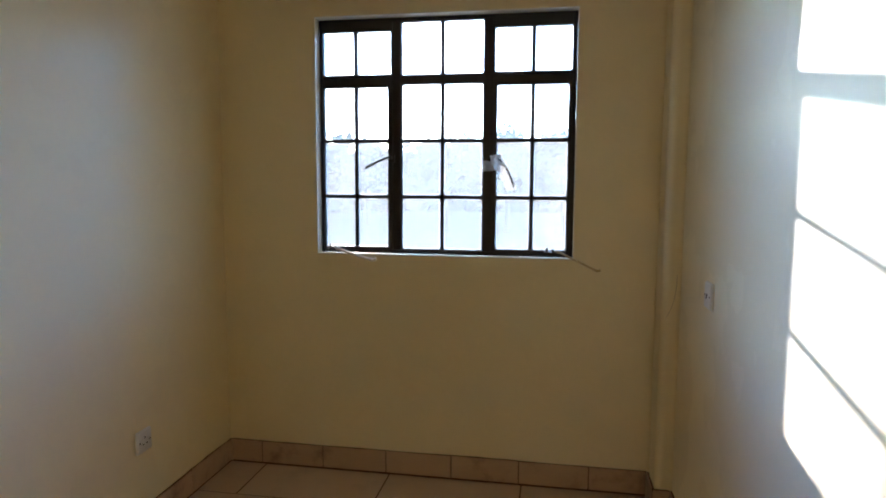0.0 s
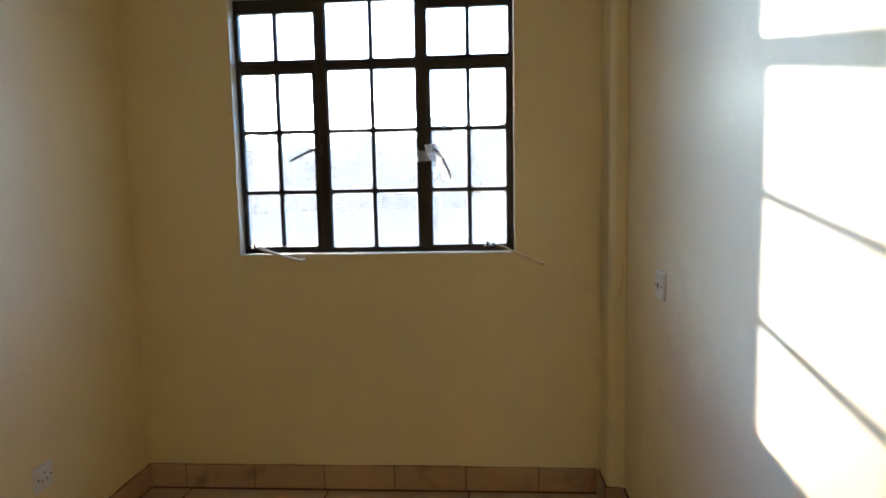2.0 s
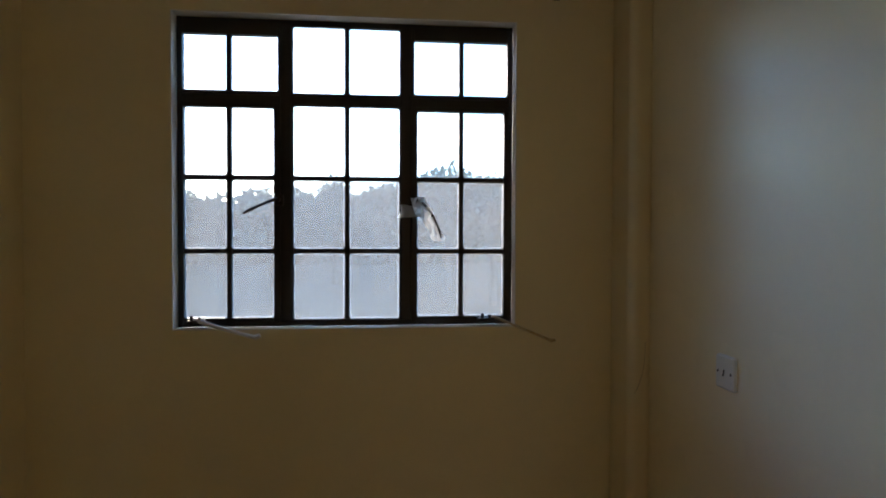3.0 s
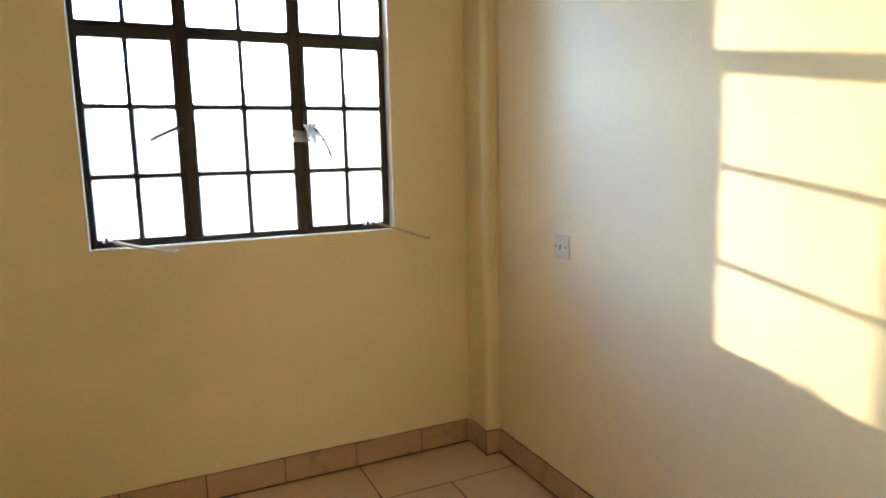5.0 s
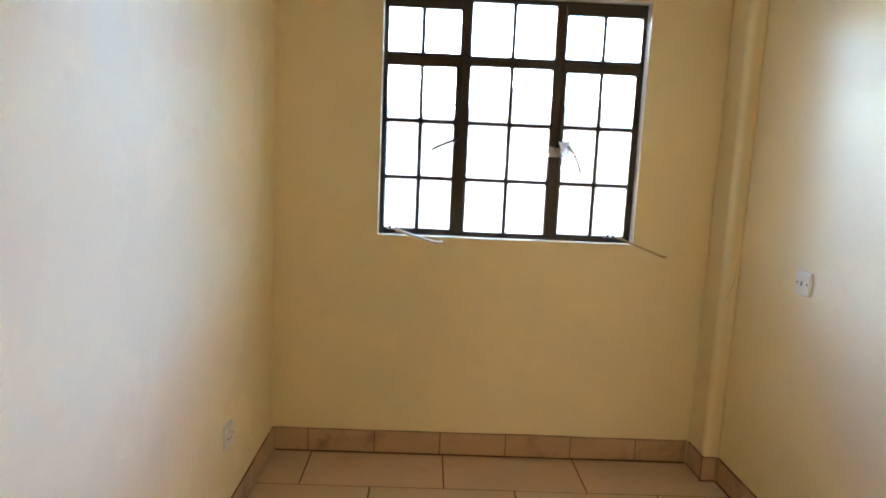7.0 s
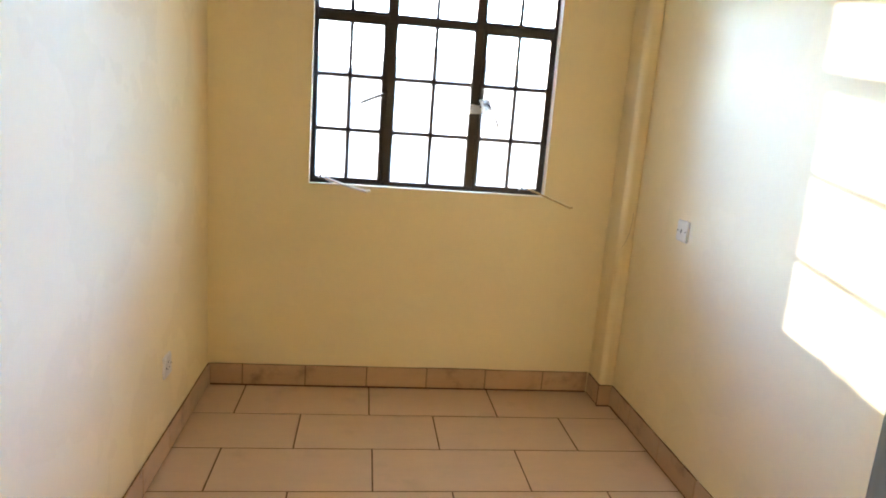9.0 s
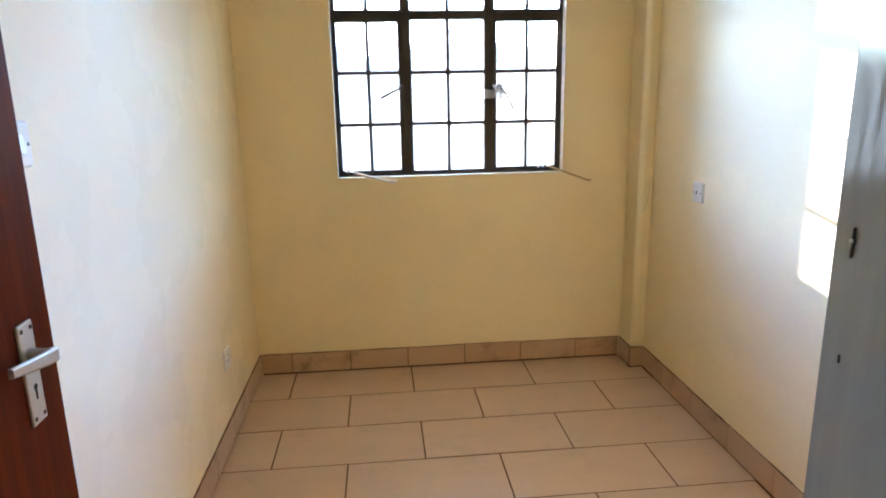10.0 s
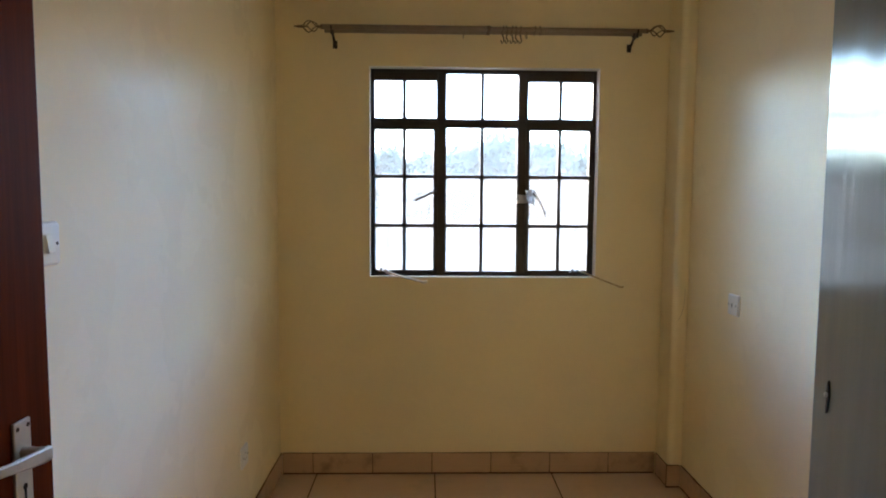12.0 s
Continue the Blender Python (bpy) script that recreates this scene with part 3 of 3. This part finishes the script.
bm = tube([(PX, 0.005, 0.990), (PX, 0.025, 0.990), (PX, 0.040, 0.990)], [0.011, 0.009, 0.010], 14)
lev = [(PX - 0.016, 0.038, 0.984, 0.0115), (PX + 0.004, 0.040, 0.987, 0.0122), (PX + 0.035, 0.040, 0.991, 0.0105), (PX + 0.075, 0.039, 0.997, 0.0085), (PX + 0.110, 0.038, 1.003, 0.0072)]
rows = []
for x, y, z, w in lev:
    rows.append([bm.verts.new((x, y + dy, z + dz * w)) for dy, dz in ((-0.004, -1), (0.002, -1), (0.004, -0.75), (0.004, 0.75), (0.002, 1), (-0.004, 1))])
for a, b in zip(rows, rows[1:]):
    for k in range(6):
        bm.faces.new((a[k], a[(k + 1) % 6], b[(k + 1) % 6], b[k]))
bm.faces.new(rows[0])
bm.faces.new(rows[-1][::-1])
bmesh.ops.recalc_face_normals(bm, faces=bm.faces)
part("lever", bm, SATIN, hp)
bm = box((0.330, 0.0, 0.908), (0.425, 0.003, 0.942), 0.001)
tube([(0.300, 0.011, 0.925), (0.306, 0.011, 0.925), (0.420, 0.011, 0.925)], [0.003, 0.006, 0.006], 10, bm)
for x in (0.345, 0.405):
    box((x - 0.006, 0.002, 0.910), (x + 0.006, 0.019, 0.940), 0.003, 2, bm)
part("slide_bolt", bm, SATIN, door, "grey metal slide bolt")
for z in (0.25, 1.05, 1.80):
    part("hinge", tube([(DW + 0.002, -0.002, z - 0.05), (DW + 0.002, -0.002, z + 0.05)], 0.006, 10), SATIN, door)

# ---- grey door, standing ajar on the other side of the doorway ----
GL, GH = 0.300, 2.03
grey = thing("grey_door", "narrow grey gloss painted door standing ajar in the doorway", "door")
grey.matrix_world = pose(1.042, -2.685, 0.012, 0, 0, -90 - 14.8)     # local x: from the free edge to the hinges
bm = box((0, 0.0, 0), (GL, 0.038, GH), 0.004, 3)
part("leaf", bm, GREY, grey)
bm = bmesh.new()
rough_hole = [(0.0350, 1.2415), (0.0370, 1.2440), (0.0380, 1.2505), (0.0393, 1.2550), (0.0385, 1.2610), (0.0375, 1.2665), (0.0360, 1.2650),
              (0.0354, 1.2605), (0.0343, 1.2570), (0.0355, 1.2520), (0.0345, 1.2465)]
f0 = [bm.verts.new((x, -0.0015, z)) for x, z in rough_hole]
f1 = [bm.verts.new((x, 0.0005, z)) for x, z in rough_hole]
bm.faces.new(f0)
for k in range(len(f0)):
    bm.faces.new((f0[k], f0[(k + 1) % len(f0)], f1[(k + 1) % len(f0)], f1[k]))
bmesh.ops.recalc_face_normals(bm, faces=bm.faces)
part("keyhole", bm, DARK, grey, "ragged dark lock hole")
part("screw_hole", box((0.0357, -0.0012, 1.1525), (0.0385, 0.0005, 1.1598), 0.0008), DARK, grey)
part("lock_stud", tube([(0.0368, 0.0, 1.2555), (0.0366, -0.0032, 1.2560)], [0.0022, 0.0016], 10), SATIN, grey, "bare metal lock stud")
for z in (1.385, 1.425):
    bm = box((-0.0015, 0.010, z - 0.006), (0.002, 0.026, z + 0.006), 0.0008)
    part("edge_plate", bm, RUST, grey)
for z in (0.25, 1.05, 1.80):
    part("hinge", tube([(GL + 0.002, 0.0, z - 0.05), (GL + 0.002, 0.0, z + 0.05)], 0.006, 10), SATIN, grey)

# ---- outside ----
GZ = -3.2
bm = box((XL - 0.15, YB - 0.15, GZ - 0.1), (XR + 0.15, 0.14, -0.2))
box((-0.9, YC - 0.15, GZ - 0.1), (XR + 0.15, YB - 0.15, -0.2), bm=bm)
tagged(link("wall_storey_below", bm, RENDERED), "plain rendered storey under the room", "wall", kind="structure")
tagged(link("ground", box((-900, -900, GZ - 0.5), (900, 900, GZ)), EARTH), "dry open ground", "ground", kind="structure")


def leaves(centres, count, size, rnd):
    """Many small leaf clumps round the given (place, radius) centres: two crossed tilted blades each."""
    verts, faces = [], []
    for c, r in centres:
        for _ in range(count):
            d = Vector((rnd.gauss(0, 1), rnd.gauss(0, 1), rnd.gauss(0, 0.8))).normalized() * r * rnd.random() ** 0.4
            p = Vector(c) + d
            s = size * rnd.uniform(0.6, 1.4)
            u = Vector((rnd.gauss(0, 1), rnd.gauss(0, 1), rnd.gauss(0, 1))).normalized()
            w = u.orthogonal().normalized()
            i = len(verts)
            verts += [p - u * s, p - w * s * 0.5, p + u * s, p + w * s * 0.5]
            faces.append((i, i + 1, i + 2, i + 3))
    return verts, faces


def tree(at, height, spread, seed):
    rnd = random.Random(seed)
    t = thing("tree", "hazy broad green tree beyond the window", "tree", at, "trees outside")
    bm = tube([(0, 0, -0.3), (0.1, 0, height * 0.25), (-0.1, 0.1, height * 0.5), (0.05, 0, height * 0.75)], [height * 0.035, height * 0.027, height * 0.018, height * 0.008], 9)
    tops = [((0, 0, height * 0.86), spread * 0.42)]
    for k in range(9):
        a = k * 2.4 + rnd.random()
        z0 = height * (0.33 + 0.05 * k)
        out = spread * rnd.uniform(0.45, 1.0) * (1 - 0.05 * k)
        tip = (out * math.cos(a), out * math.sin(a), z0 + height * rnd.uniform(0.1, 0.26))
        tube([(0, 0, z0), (tip[0] * 0.5, tip[1] * 0.5, z0 + (tip[2] - z0) * 0.35), tip], [height * 0.012, height * 0.008, height * 0.003], 6, bm)
        tops.append((tip, spread * rnd.uniform(0.22, 0.42)))
    part("trunk", bm, BARK, t)
    v, f = leaves(tops, 300, spread * 0.075, rnd)
    me = bpy.data.meshes.new("crown")
    me.from_pydata(v, [], f)
    me.materials.append(LEAF)
    ob = new("crown", me)
    ob.parent = t


for k, (right, away, top) in enumerate(((6.5, 38, 5.6), (10.5, 42, 4.7), (14.0, 36, 4.4), (1.5, 55, 4.3), (-3.5, 60, 4.0), (18.5, 44, 5.0), (-9.0, 58, 3.6), (23, 50, 5.2), (-16, 70, 3.4), (28, 46, 4.8))):
    hgt = (away * math.tan(radians(top)) + 1.4 - GZ) * 1.02
    tree((0.8 + away * math.sin(radians(right)), -3 + away * math.cos(radians(right)), GZ), hgt, hgt * 0.42, 20 + k)

rnd = random.Random(5)
centres = []
for k in range(150):
    a = radians(-48 + 96 * k / 149)
    d = rnd.uniform(95, 150)
    for zz in (0.15, 0.5, 0.85):
        centres.append(((d * math.sin(a), d * math.cos(a), GZ + zz * rnd.uniform(7, 10.5)), rnd.uniform(2.8, 4.4)))
v, f = leaves(centres, 55, 1.4, rnd)
me = bpy.data.meshes.new("far_woods")
me.from_pydata(v, [], f)
me.materials.append(LEAF)
tagged(new("far_woods", me), "hazy line of far green woods", "woods", kind="stuff")

# ---- floor, skirting and their tiles ----
slab = box((XL, YB - 0.15, -0.15), (XR, 0, -0.0018))
box((-0.75, YC, -0.15), (XR, YB - 0.15, -0.0018), bm=slab)
floor = tagged(link("floor", slab, GROUT), "beige ceramic tile floor with dark brown joints", "floor", kind="structure")
tile_meshes = {}


def slab_mesh(name, size, mat, bevel):
    key = (name, tuple(round(s, 3) for s in size))
    if key not in tile_meshes:
        bm = box([-s / 2 for s in size], [s / 2 for s in size], bevel, 1)
        me = bpy.data.meshes.new(name)
        bm.to_mesh(me)
        bm.free()
        me.materials.append(mat)
        tile_meshes[key] = me
    return tile_meshes[key]


def tile_piece(name, lo, hi, mat, parent, bevel=0.0012):
    size = [b - a for a, b in zip(lo, hi)]
    ob = new(name, slab_mesh(name, size, mat, bevel))
    ob.location = [(a + b) / 2 for a, b in zip(lo, hi)]
    ob.parent = parent
    return ob


ROW, LONG, GAP = 0.3025, 0.603, 0.0060
shift = (0.178, 0.473, 0.190, 0.487)
y1, row = -0.002, 0
while y1 > YC + 0.01:
    y0 = max(-0.303 - ROW * row, YC)
    inside = y0 > YB - 0.16
    left, right = (XL, XR) if inside else (-0.74, XR)
    x = shift[row % 4] - LONG * 3
    while x < right:
        a, b = max(x, left), min(x + LONG, right)
        if b - a > 0.012 and y1 - y0 > 0.012:
            dz = random.uniform(-0.0006, 0.0004)
            tile_piece("tile", (a + GAP / 2, y0 + GAP / 2, -0.009 + dz), (b - GAP / 2, y1 - GAP / 2, dz), TILE, floor)
        x += LONG
    y1, row = y0, row + 1

SKH, SKT = 0.112, 0.010


def skirting(axis, face, out, start, end, first):
    """A skirting of cut tiles on a wall: along an axis from start to end; first is the first joint."""
    lo, hi = min(start, end), max(start, end)
    th = out * SKT
    f0, f1 = sorted((face, face + th * 0.5))
    corner = (lambda u, d, z: (u, d, z)) if axis == "x" else (lambda u, d, z: (d, u, z))
    base = tagged(link("baseboard", box(corner(lo, f0, -0.003), corner(hi, f1, SKH - 0.002)), GROUT), "beige ceramic tile skirting with dark joints", "baseboard", kind="structure")
    joints = [lo]
    j = first
    while j < hi - 0.01:
        if j > lo + 0.01:
            joints.append(j)
        j += 0.303
    joints.append(hi)
    f0, f1 = sorted((face, face + th))
    bead = []
    for a, b in zip(joints, joints[1:]):
        dz = random.uniform(-0.003, 0.001)
        bead += [(a + (b - a) * k / 5, SKH + dz + 0.0006 * random.random(), random.uniform(0.0012, 0.0036)) for k in range(5)]
        tile_piece("skirting_tile", corner(a + 0.0022, f0, 0.0095), corner(b - 0.0022, f1, SKH + dz), SKIRT, base, 0.0015)
    bead.append((hi, SKH, 0.001))
    part("grout_bead", tube([corner(u, face + out * 0.004, z) for u, z, _ in bead], [r for _, _, r in bead], 5), GROUT, base)


skirting("x", 0.0, -1, XL + 0.010, 1.915, 0.160)
skirting("y", 1.925, -1, -0.168, -0.010, 0.5)
skirting("x", -0.168, -1, 1.915, XR - 0.010, 3.0)
skirting("y", XR, -1, YB, -0.168, YB + 0.12)
skirting("y", XL, 1, YB, 0.0, YB + 0.18)
skirting("x", YB, 1, DX1 + 0.06, XR - 0.010, 1.30)
